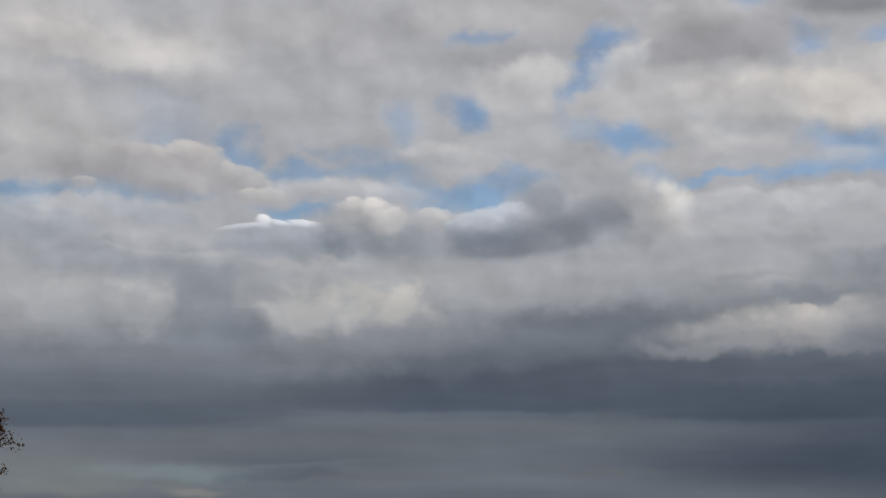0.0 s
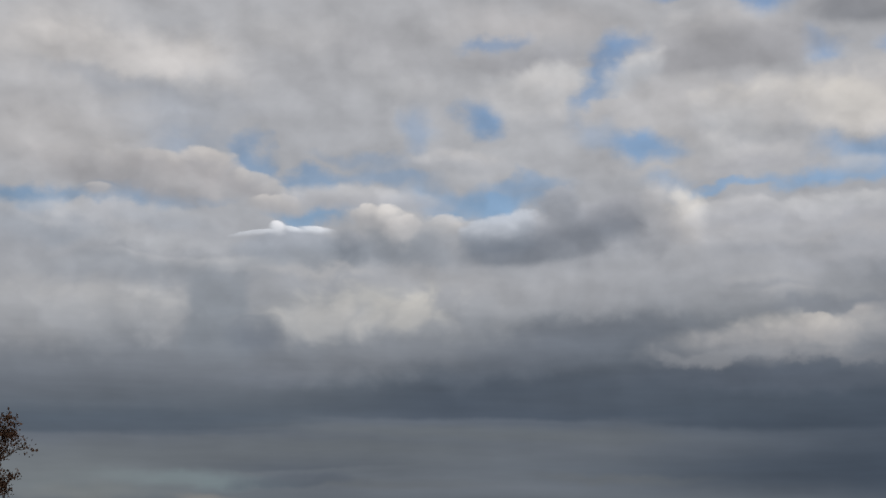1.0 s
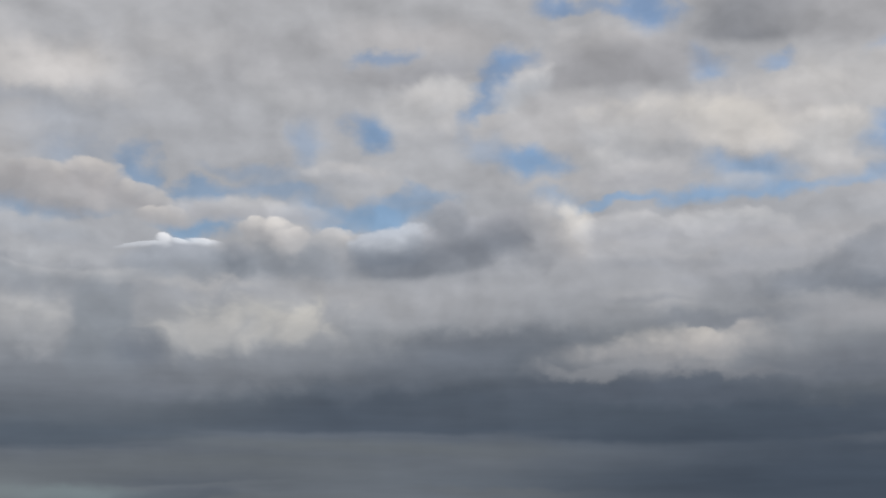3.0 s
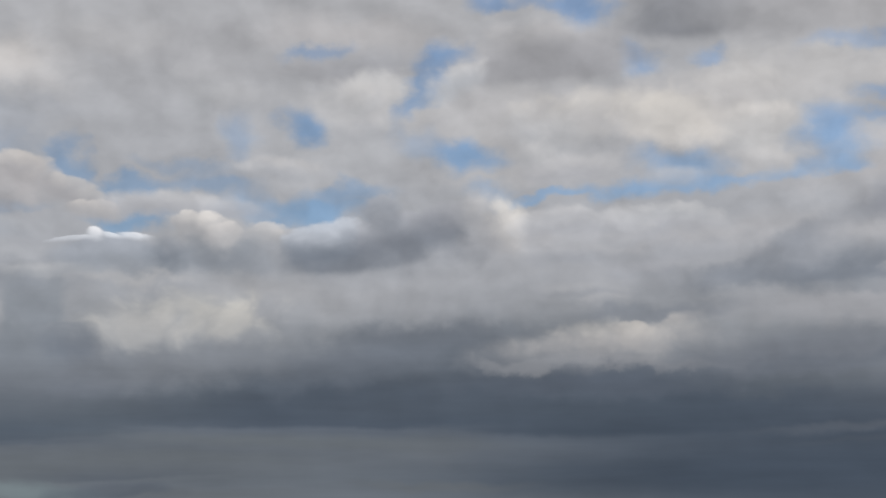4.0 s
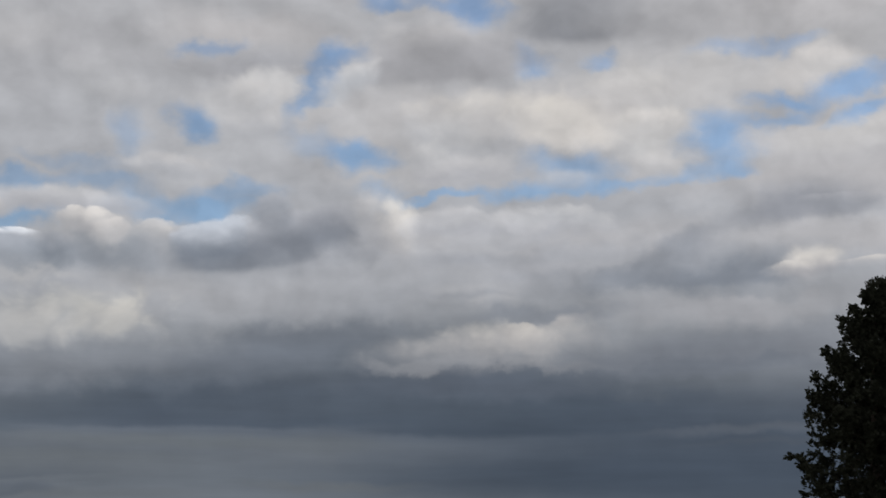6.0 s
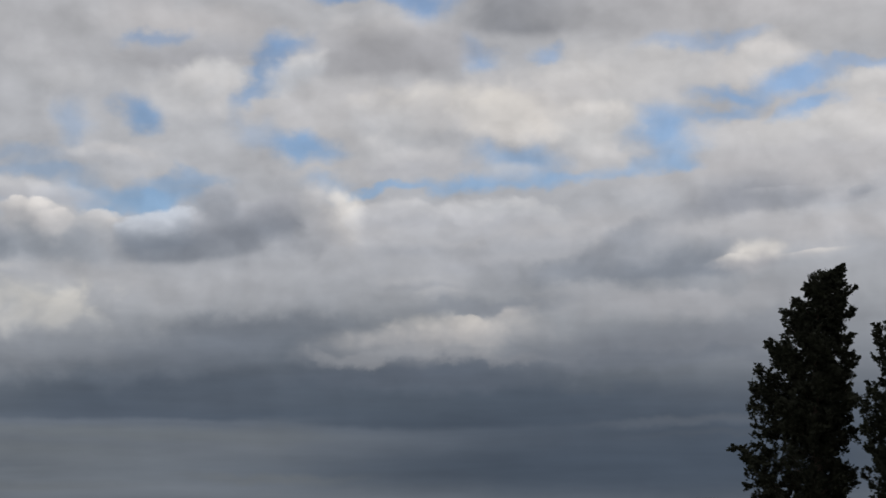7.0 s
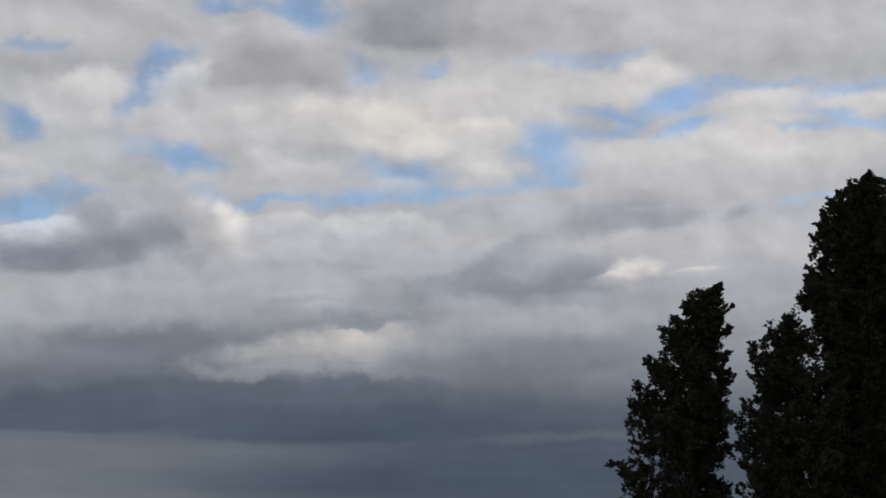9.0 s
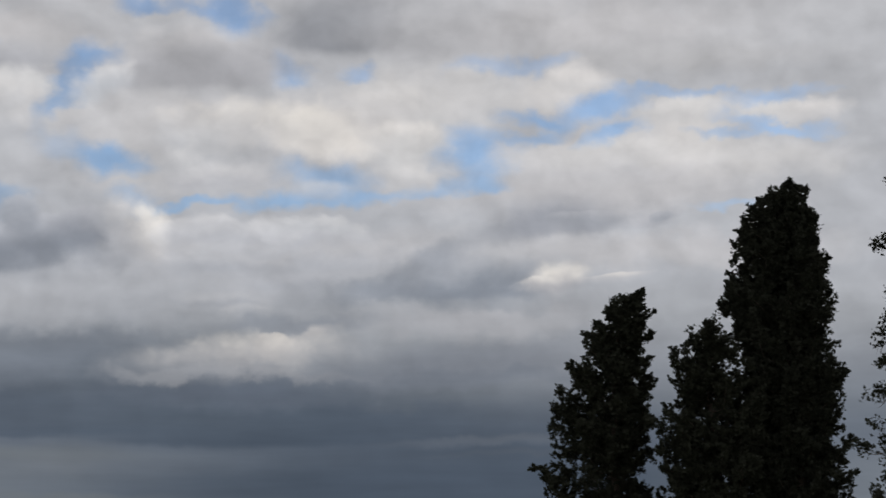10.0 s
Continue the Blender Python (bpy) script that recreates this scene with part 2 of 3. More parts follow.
veil(-2.86, 7.04, 4.01, 0.80, 14, (108, 114, 122), 0.55, 0.7)
veil(-0.74, 8.69, 3.39, 0.63, 8, (146, 149, 153), 0.5, 0.8)
bank(4.03, 9.22, 1.70, 0.25, 0, (140, 143, 148), (172, 172, 172), 0.4, 0.5, 0.4, 0.2)
veil(6.63, 8.43, 2.33, 0.34, 0, (126, 131, 138), 0.6, 0.6)
bank(-19.84, 9.27, 3.18, 0.46, 0, (144, 149, 155), (160, 164, 168), 0.5, 0.5, 0.4, 0)
bank(-14.70, 9.86, 2.77, 0.29, 6, (160, 163, 166), (186, 186, 185), 0.6, 0.45, 0.4, 0.1)
bank(-18.84, 9.82, 1.91, 0.21, -4, (162, 165, 168), (182, 183, 184), 0.5, 0.5, 0.4, 0.1)
# the upper deck
veil(-22.83, 17.43, 3.07, 1.26, 0, (192, 188, 183), 0.6, 0.8)
veil(-18.33, 17.05, 2.30, 0.88, 0, (208, 204, 199), 0.75, 0.8)
veil(-23.24, 14.18, 3.67, 1.47, 0, (180, 177, 174), 0.6, 0.8)
veil(-19.44, 15.97, 3.27, 0.38, -8, (154, 158, 164), 0.6, 0.8)
veil(-18.13, 14.92, 1.52, 0.63, 0, (160, 166, 174), 0.5, 0.8)
veil(-10.93, 17.58, 3.52, 1.26, 0, (160, 160, 161), 0.65, 0.8)
veil(-14.20, 18.19, 1.99, 0.63, 0, (178, 177, 176), 0.5, 0.8)
veil(-10.04, 16.26, 1.75, 0.42, 0, (184, 184, 184), 0.6, 0.8)
veil(-12.21, 16.41, 1.31, 0.84, 0, (168, 169, 171), 0.5, 0.8)
veil(-4.83, 18.67, 2.88, 0.71, 0, (178, 175, 173), 0.6, 0.8)
veil(-4.61, 17.33, 2.41, 0.29, 0, (158, 157, 158), 0.5, 0.8)
veil(-4.18, 16.08, 2.18, 0.71, 0, (194, 192, 189), 0.75, 0.8)
veil(-5.90, 14.01, 2.38, 0.84, 0, (180, 181, 182), 0.6, 0.8)
veil(-20.44, 11.20, 1.07, 0.67, 0, (182, 184, 187), 0.7, 0.8)
veil(-22.87, 11.32, 1.50, 0.34, 0, (184, 186, 188), 0.7, 0.8)
veil(-23.64, 10.71, 1.28, 0.63, 0, (150, 156, 163), 0.6, 0.8)
veil(-18.97, 10.45, 2.34, 0.29, 0, (178, 180, 182), 0.6, 0.8)
veil(-21.62, 10.52, 1.07, 0.38, 0, (146, 153, 161), 0.6, 0.8)
veil(4.50, 15.85, 6.10, 1.01, 0, (185, 183, 181), 0.75, 0.8)
veil(1.09, 15.04, 2.60, 0.71, 0, (177, 176, 175), 0.6, 0.8)
veil(2.60, 13.64, 4.10, 0.54, 0, (175, 174, 173), 0.7, 0.8)
veil(11.98, 16.79, 2.85, 1.05, 0, (188, 186, 183), 0.75, 0.8)
veil(11.31, 14.93, 1.52, 1.01, 0, (194, 193, 190), 0.75, 0.8)
veil(11.41, 13.89, 1.94, 0.50, 0, (181, 180, 179), 0.6, 0.8)
veil(16.85, 16.86, 1.97, 0.75, 0, (193, 190, 186), 0.8, 0.8)
veil(17.35, 19.09, 6.21, 1.05, 0, (175, 173, 172), 0.7, 0.8)
veil(21.13, 17.76, 4.62, 0.54, 0, (166, 165, 164), 0.6, 0.8)
veil(17.84, 14.51, 4.11, 0.75, 3, (187, 185, 183), 0.75, 0.8)
veil(21.41, 14.69, 1.52, 1.15, 0, (200, 197, 193), 0.8, 0.8)
veil(21.04, 15.73, 2.39, 0.46, -3, (193, 191, 188), 0.7, 0.8)
veil(24.25, 14.04, 3.02, 0.63, 0, (191, 189, 186), 0.75, 0.8)
veil(25.15, 15.63, 1.52, 0.29, 0, (194, 193, 190), 0.7, 0.8)
veil(18.21, 13.09, 5.59, 0.71, 0, (183, 181, 180), 0.7, 0.8)
veil(20.83, 10.92, 5.55, 0.63, 0, (181, 179, 178), 0.6, 0.8)
veil(7.52, 15.47, 2.50, 0.75, 0, (208, 203, 195), 0.85, 0.8)
# blue gaps
gap(-6.03, 17.91, 0.88, 0.27, 14, 0.65)
gap(-1.69, 17.74, 0.62, 0.71, 0, 0.95)
gap(-2.32, 16.48, 0.44, 0.96, -22, 0.8)
gap(-0.93, 17.93, 0.79, 0.29, 0, 0.7)
gap(-6.66, 15.22, 0.69, 0.59, 0, 0.9)
gap(-9.04, 14.65, 0.65, 0.63, 0, 0.45)
gap(-15.52, 13.97, 0.48, 0.46, -10, 0.6)
gap(-15.20, 13.36, 0.52, 0.42, 0, 0.7)
gap(-13.18, 12.81, 1.50, 0.31, 0, 0.75)
gap(-11.06, 13.63, 1.51, 0.25, 0, 0.4)
gap(-9.98, 13.01, 1.51, 0.34, 0, 0.6)
gap(-6.11, 12.05, 2.14, 0.54, 4, 1)
gap(-4.83, 12.80, 1.50, 0.29, 0, 0.6)
gap(-12.94, 11.50, 1.41, 0.29, 0, 0.9)
gap(-8.47, 12.32, 0.94, 0.42, 0, 0.7)
gap(-23.70, 11.80, 1.71, 0.34, 0, 0.85)
gap(-19.45, 11.97, 1.71, 0.36, 0, 0.85)
gap(-21.89, 11.79, 1.28, 0.21, 0, 0.5)
gap(-17.17, 12.08, 1.07, 0.19, 0, 0.4)
gap(-0.30, 14.08, 1.17, 0.46, 0, 0.95)
gap(-2.04, 14.61, 0.78, 0.54, 0, 0.35)
gap(2.90, 12.60, 1.90, 0.17, 2, 0.8)
gap(6.60, 12.90, 1.90, 0.34, 3, 0.9)
gap(8.60, 13.05, 1.10, 0.29, 0, 0.8)
gap(7.82, 13.75, 1.51, 0.50, 0, 0.8)
gap(0.70, 12.80, 0.86, 0.34, 0, 0.4)
gap(-17.68, 14.12, 1.30, 0.42, 0, 0.3)
gap(13.46, 14.44, 1.08, 0.92, 0, 0.95)
gap(13.97, 13.32, 0.78, 0.38, 0, 0.8)
gap(12.37, 13.25, 1.29, 0.29, 0, 0.6)
gap(15.74, 15.77, 1.18, 0.34, -12, 0.9)
gap(18.32, 16.14, 1.53, 0.42, 14, 0.95)
gap(18.60, 15.22, 1.00, 0.27, 22, 0.9)
gap(15.51, 15.09, 1.09, 0.21, 0, 0.7)
gap(21.49, 16.50, 2.19, 0.19, -8, 0.6)
gap(24.77, 16.08, 1.53, 0.21, 8, 0.6)
gap(24.11, 15.27, 1.22, 0.19, -10, 0.6)
gap(22.87, 14.94, 1.08, 0.17, 0, 0.6)
gap(25.31, 15.02, 1.30, 0.17, 0, 0.7)
gap(15.37, 17.78, 1.54, 0.25, 0, 0.5)
gap(13.20, 17.91, 0.88, 0.29, 0, 0.4)
gap(9.05, 17.73, 0.79, 0.23, 0, 0.6)
gap(6.47, 17.72, 0.62, 0.38, 0, 0.7)
gap(0.65, 19.66, 0.80, 0.34, 0, 0.8)
gap(4.12, 19.82, 1.25, 0.38, 0, 0.8)
gap(2.38, 19.70, 1.11, 0.21, 0, 0.5)
gap(22.94, 12.41, 1.07, 0.15, 0, 0.5)
gap(10.32, 13.10, 1.60, 0.18, 0, 0.55)
gap(4.45, 19.62, 0.89, 0.63, 0, 0.5)
# shaded cloud bases above the gaps
bank(2.58, 17.95, 3.30, 1.15, 6, (160, 160, 161), (184, 182, 180), 0.7, 0.45, 0.5, 0.2)
sheet(2.57, 17.49, 3.19, 0.75, 5, (147, 147, 149), 0.7, 0.3)
sheet(4.97, 17.58, 1.98, 0.63, 8, (152, 152, 154), 0.6, 0.3)
sheet(8.25, 18.98, 2.55, 0.96, 0, (126, 128, 132), 0.9, 0.28)
sheet(11.72, 18.82, 3.32, 0.84, -4, (156, 156, 157), 0.6, 0.4)
sheet(-4.18, 17.34, 2.41, 0.46, 3, (150, 151, 154), 0.6, 0.35)
bank(-0.81, 16.95, 1.36, 0.67, 25, (178, 181, 184), (206, 205, 203), 0.8, 0.45, 0.5, 0.3)
bank(-3.74, 16.62, 1.31, 0.84, 10, (172, 173, 174), (196, 195, 192), 0.7, 0.4, 0.5, 0.3)
bank(4.92, 15.72, 3.70, 0.94, 3, (176, 175, 174), (203, 199, 192), 0.8, 0.42, 0.5, 0.2)
bank(7.06, 15.54, 1.85, 0.80, 0, (190, 187, 182), (214, 209, 200), 0.75, 0.4, 0.5, 0.3)
bank(2.97, 14.93, 1.95, 0.80, 0, (166, 168, 170), (190, 190, 189), 0.6, 0.45, 0.5, 0.3)
bank(9.65, 16.46, 2.40, 1.05, 0, (178, 176, 174), (200, 197, 192), 0.65, 0.45, 0.5, 0.2)
bank(11.70, 15.22, 1.19, 0.71, 0, (182, 181, 179), (210, 206, 200), 0.75, 0.42, 0.5, 0.3)
bank(11.22, 13.71, 1.29, 0.63, 0, (176, 176, 176), (202, 200, 197), 0.7, 0.4, 0.5, 0.3)
bank(3.81, 13.67, 2.37, 0.63, 2, (164, 165, 168), (190, 189, 188), 0.7, 0.42, 0.5, 0.2)
bank(7.42, 13.25, 1.29, 0.38, 0, (168, 170, 173), (190, 190, 190), 0.5, 0.5, 0.5, 0.2)
bank(2.09, 14.22, 1.19, 0.54, 0, (176, 177, 178), (198, 197, 195), 0.6, 0.42, 0.5, 0.3)
bank(-4.72, 16.23, 1.75, 0.88, 0, (174, 175, 176), (200, 198, 195), 0.65, 0.45, 0.5, 0.3)
bank(-7.09, 13.64, 1.51, 0.42, 0, (160, 162, 165), (190, 188, 186), 0.7, 0.45, 0.5, 0.3)
bank(-8.81, 13.62, 0.86, 0.34, 0, (164, 166, 169), (186, 186, 186), 0.6, 0.45, 0.5, 0.3)
bank(-10.58, 16.61, 1.31, 1.05, 0, (164, 166, 168), (184, 184, 184), 0.45, 0.55, 0.5, 0.3)
bank(-17.83, 15.73, 1.74, 0.54, -10, (158, 161, 165), (182, 181, 179), 0.55, 0.5, 0.5, 0.3)
bank(-22.37, 17.45, 1.87, 0.88, 0, (176, 174, 172), (205, 201, 196), 0.65, 0.5, 0.5, 0.3)
bank(10.83, 15.20, 1.52, 0.67, 0, (184, 183, 181), (210, 206, 200), 0.7, 0.42, 0.5, 0.3)
bank(17.58, 17.06, 1.32, 0.54, 0, (182, 181, 179), (208, 204, 199), 0.6, 0.45, 0.5, 0.3)
bank(21.40, 15.97, 2.18, 0.54, 0, (182, 181, 179), (208, 205, 200), 0.65, 0.45, 0.5, 0.3)
bank(25.99, 15.69, 1.52, 0.42, 0, (184, 182, 180), (210, 206, 201), 0.65, 0.45, 0.5, 0.3)
bank(19.01, 14.52, 3.25, 0.59, 3, (184, 183, 181), (205, 203, 199), 0.6, 0.5, 0.5, 0.2)
# heaped clouds
bank(-19.17, 12.79, 4.08, 1.01, -6, (156, 155, 156), (186, 183, 180), 0.75, 0.42, 0.4, 0.2)
puff(-16.90, 13.31, 1.62, 0.75, -8, (160, 158, 158), (198, 193, 187), 0.85, 0.32, 0.5, 0.3)
puff(-18.99, 13.41, 1.51, 0.59, 0, (162, 160, 160), (192, 188, 183), 0.75, 0.35, 0.5, 0.3)
puff(-14.99, 12.65, 1.29, 0.59, -10, (160, 159, 160), (190, 187, 183), 0.85, 0.32, 0.5, 0.3)
puff(-14.23, 11.95, 1.18, 0.46, 0, (164, 163, 163), (198, 194, 189), 0.85, 0.32, 0.5, 0.3)
puff(-20.88, 12.13, 0.69, 0.31, 0, (164, 163, 163), (190, 187, 184), 0.8, 0.35, 0.5, 0.3)
bank(-22.56, 11.38, 1.60, 0.46, 0, (160, 164, 169), (184, 185, 186), 0.65, 0.45, 0.5, 0.2)
bank(-18.28, 11.29, 1.92, 0.46, -5, (158, 163, 169), (178, 181, 184), 0.6, 0.45, 0.5, 0.2)
bank(-11.58, 12.22, 2.57, 0.54, -2, (168, 169, 172), (190, 190, 190), 0.75, 0.4, 0.5, 0.2)
bank(-8.80, 12.16, 1.18, 0.46, 0, (164, 166, 170), (188, 188, 188), 0.65, 0.42, 0.5, 0.2)
puff(-13.66, 10.40, 2.24, 0.71, 3, (141, 147, 154), (160, 165, 172), 0.8, 0.32, 0.3, 0)
puff(-15.15, 10.90, 0.85, 0.08, 6, (200, 204, 209), (214, 218, 222), 0.7, 0.5, 0.2, 0.3)
puff(-14.18, 11.12, 0.47, 0.21, 0, (206, 209, 212), (236, 236, 236), 0.9, 0.5, 0.4, 0.3)
puff(-13.36, 11.08, 0.47, 0.10, -6, (204, 208, 212), (226, 229, 231), 0.8, 0.5, 0.3, 0.3)
puff(-12.51, 11.08, 0.56, 0.13, -6, (206, 210, 214), (236, 237, 238), 0.9, 0.5, 0.3, 0.3)
puff(-9.75, 10.79, 2.67, 1.05, 0, (130, 136, 143), (186, 184, 181), 0.8, 0.36, 0.5, 0.1)
puff(-11.51, 10.51, 0.98, 0.71, 0, (116, 123, 131), (152, 155, 160), 0.75, 0.45, 0.7, 0.2)
puff(-10.40, 11.49, 1.24, 0.57, 0, (166, 166, 167), (212, 208, 202), 0.85, 0.42, 0.9, 0.3)
puff(-9.22, 11.17, 0.81, 0.46, 0, (172, 171, 170), (206, 202, 197), 0.75, 0.36, 0.6, 0.3)
puff(-8.04, 11.33, 0.85, 0.46, 0, (166, 167, 168), (200, 197, 193), 0.8, 0.36, 0.6, 0.3)
veil(-9.42, 10.06, 1.92, 0.34, 0, (140, 145, 151), 0.6, 0.7)
puff(-5.55, 10.94, 1.84, 0.88, 9, (132, 139, 148), (188, 193, 199), 0.88, 0.2, 0.3, 0)
puff(-2.50, 11.32, 2.56, 1.01, 16, (130, 134, 141), (168, 170, 174), 0.9, 0.36, 0.5, 0.2)
puff(-3.41, 12.02, 0.77, 0.84, 18, (138, 142, 148), (172, 174, 178), 0.85, 0.3, 0.4, 0.2)
puff(-1.22, 11.78, 1.28, 0.92, 8, (138, 141, 147), (170, 171, 174), 0.85, 0.34, 0.4, 0.3)
sheet(-5.48, 10.14, 1.70, 0.46, 2, (102, 109, 118), 0.65, 0.4)
sheet(-3.14, 10.59, 2.35, 0.54, 17, (108, 114, 122), 0.55, 0.45)
veil(-1.55, 11.03, 1.49, 0.34, 12, (120, 125, 132), 0.45, 0.8)
bank(0.05, 12.11, 1.07, 0.80, 0, (154, 156, 159), (188, 187, 186), 0.85, 0.4, 0.6, 0.5)
bank(0.94, 11.65, 1.33, 1.05, 0, (160, 160, 161), (206, 203, 197), 0.9, 0.36, 0.6, 0.9)
bank(1.36, 11.60, 0.73, 0.75, 0, (190, 187, 182), (214, 210, 203), 0.5, 0.6, 0.7, 0.6)
veil(-0.61, 10.73, 1.28, 0.34, 12, (130, 134, 140), 0.45, 0.8)
bank(5.33, 11.53, 4.06, 0.71, 2, (166, 168, 172), (192, 192, 192), 0.75, 0.34, 0.5, 0.1)
bank(3.49, 11.91, 1.29, 0.34, 3, (176, 177, 179), (198, 197, 196), 0.6, 0.4, 0.5, 0.2)
bank(7.37, 11.95, 1.71, 0.34, 2, (172, 174, 176), (196, 196, 195), 0.6, 0.4, 0.5, 0.2)
bank(3.86, 10.46, 1.92, 0.42, 3, (152, 155, 160), (176, 177, 179), 0.55, 0.5, 0.5, 0.1)
bank(6.48, 9.86, 1.91, 0.38, 2, (150, 153, 158), (172, 173, 176), 0.5, 0.5, 0.5, 0.1)
bank(4.61, 11.04, 1.92, 0.42, 4, (164, 166, 169), (186, 186, 186), 0.5, 0.5, 0.5, 0.2)
veil(4.32, 5.69, 4.21, 0.46, 0, (90, 97, 107), 0.6, 0.8)
bank(4.36, 6.99, 4.01, 0.67, 4, (136, 138, 141), (170, 168, 166), 0.75, 0.65, 0.35, 0.2)
bank(4.38, 7.32, 2.11, 0.67, 3, (158, 157, 156), (190, 187, 181), 0.8, 0.5, 0.6, 0.2)
bank(6.89, 7.40, 1.31, 0.71, 14, (152, 152, 152), (186, 183, 178), 0.8, 0.5, 0.6, 0.3)
bank(7.40, 7.98, 0.97, 0.29, 18, (160, 159, 158), (188, 184, 180), 0.65, 0.55, 0.9, 0.3)
puff(5.89, 7.53, 1.06, 0.59, 0, (160, 158, 156), (198, 193, 185), 0.6, 0.42, 0.5, 0.3)
veil(1.90, 6.42, 1.48, 0.25, 3, (138, 140, 143), 0.6, 0.6)
veil(5.96, 6.51, 2.32, 0.19, 0, (146, 146, 147), 0.4, 0.8)
sheet(16.49, 11.99, 2.36, 0.59, 6, (140, 143, 149), 0.75, 0.35)
puff(17.67, 12.17, 1.50, 0.34, 3, (142, 145, 150), (164, 165, 168), 0.7, 0.35, 0.4, 0.1)
puff(20.58, 12.14, 0.60, 0.23, 0, (140, 144, 150), (162, 164, 168), 0.7, 0.4, 0.4, 0.1)
sheet(14.43, 9.73, 2.76, 0.54, 3, (122, 128, 136), 0.7, 0.35)
veil(11.88, 10.49, 1.49, 0.59, 12, (140, 144, 150), 0.55, 0.7)
sheet(10.81, 9.66, 1.70, 0.34, 0, (130, 135, 142), 0.5, 0.4)
bank(16.44, 9.92, 1.15, 0.54, 6, (166, 165, 166), (216, 211, 202), 0.85, 0.6, 0.6, 0.3)
puff(15.70, 9.81, 0.72, 0.29, 0, (168, 167, 167), (206, 202, 195), 0.7, 0.42, 0.5, 0.3)
puff(18.56, 9.96, 1.17, 0.17, 6, (166, 166, 167), (198, 194, 188), 0.7, 0.45, 0.4, 0.3)
veil(7.42, 10.49, 2.56, 0.42, 4, (152, 155, 160), 0.4, 0.8)
bank(4.71, 8.90, 1.06, 0.21, 5, (150, 152, 155), (172, 172, 172), 0.5, 0.5, 0.5, 0.2)
veil(9.13, 6.63, 1.27, 0.29, 4, (112, 117, 124), 0.5, 0.7)
veil(13.54, 6.29, 4.22, 0.29, 2, (104, 110, 118), 0.5, 0.7)
veil(14.13, 4.01, 3.15, 0.17, 1, (99, 105, 113), 0.35, 0.8)

# Fine grain of light and shade all over the deck.
grain = wmath("MULTIPLY_ADD", wmath("SUBTRACT", fine.outputs[0], 0.5), 0.10, 1.04)
# Relief: billows lit from the sun's side, weaker in the haze low down.
billow = wvec("ADD", drawn, wvec("MULTIPLY", wvec("SUBTRACT", fine.outputs["Color"], (0.5, 0.5, 0.5)), (0.02, 0.02, 0.02)))
here = wnoise(billow, 27.0, 3.0, 0.42)
there = wnoise(wvec("ADD", billow, (0.009, 0.0, 0.014)), 27.0, 3.0, 0.42)
relief = wmath("MULTIPLY", wmath("SUBTRACT", here.outputs[0], there.outputs[0]), wmap(el, 3.0, 11.0, 0.25, 1.0))
grain = wmath("MULTIPLY_ADD", relief, 0.5, grain)
small_here = wnoise(billow, 70.0, 3.0, 0.5)
small_there = wnoise(wvec("ADD", billow, (0.004, 0.0, 0.006)), 70.0, 3.0, 0.5)
relief = wmath("MULTIPLY", wmath("SUBTRACT", small_here.outputs[0], small_there.outputs[0]), wmap(el, 3.0, 11.0, 0.15, 1.0))
grain = wmath("MULTIPLY_ADD", relief, 0.14, grain)
layers = wnoise(wvec("MULTIPLY", ways, (1.0, 1.0, 9.0)), 7.0, 4.0, 0.55)
grain = wmath("MULTIPLY_ADD", wmath("MULTIPLY", wmath("SUBTRACT", layers.outputs[0], 0.5), wmap(el, 5.0, 10.0, 0.5, 0.12)), 1.0, grain)
tone = wt.nodes.new("ShaderNodeCombineColor")
for s in tone.inputs:
    wput(s, grain)
sky_colour = wmix(1.0, sky_colour, tone.outputs[0], "MULTIPLY")
back = wt.nodes.new("ShaderNodeBackground")
wput(back.inputs["Color"], sky_colour)
back.inputs["Strength"].default_value = 1.0
wt.links.new(back.outputs[0], wt.nodes.new("ShaderNodeOutputWorld").inputs["Surface"])

sun_data = bpy.data.lights.new("sun", "SUN")
sun_data.energy, sun_data.angle, sun_data.color = 0.5, radians(14), (1.0, 0.95, 0.88)
sun = new("sun", sun_data)
to_sun = Vector((math.sin(radians(SUN_AZ)) * math.cos(radians(SUN_EL)), math.cos(radians(SUN_AZ)) * math.cos(radians(SUN_EL)), math.sin(radians(SUN_EL))))
sun.matrix_world = look(to_sun * 60, (0, 0, 0))

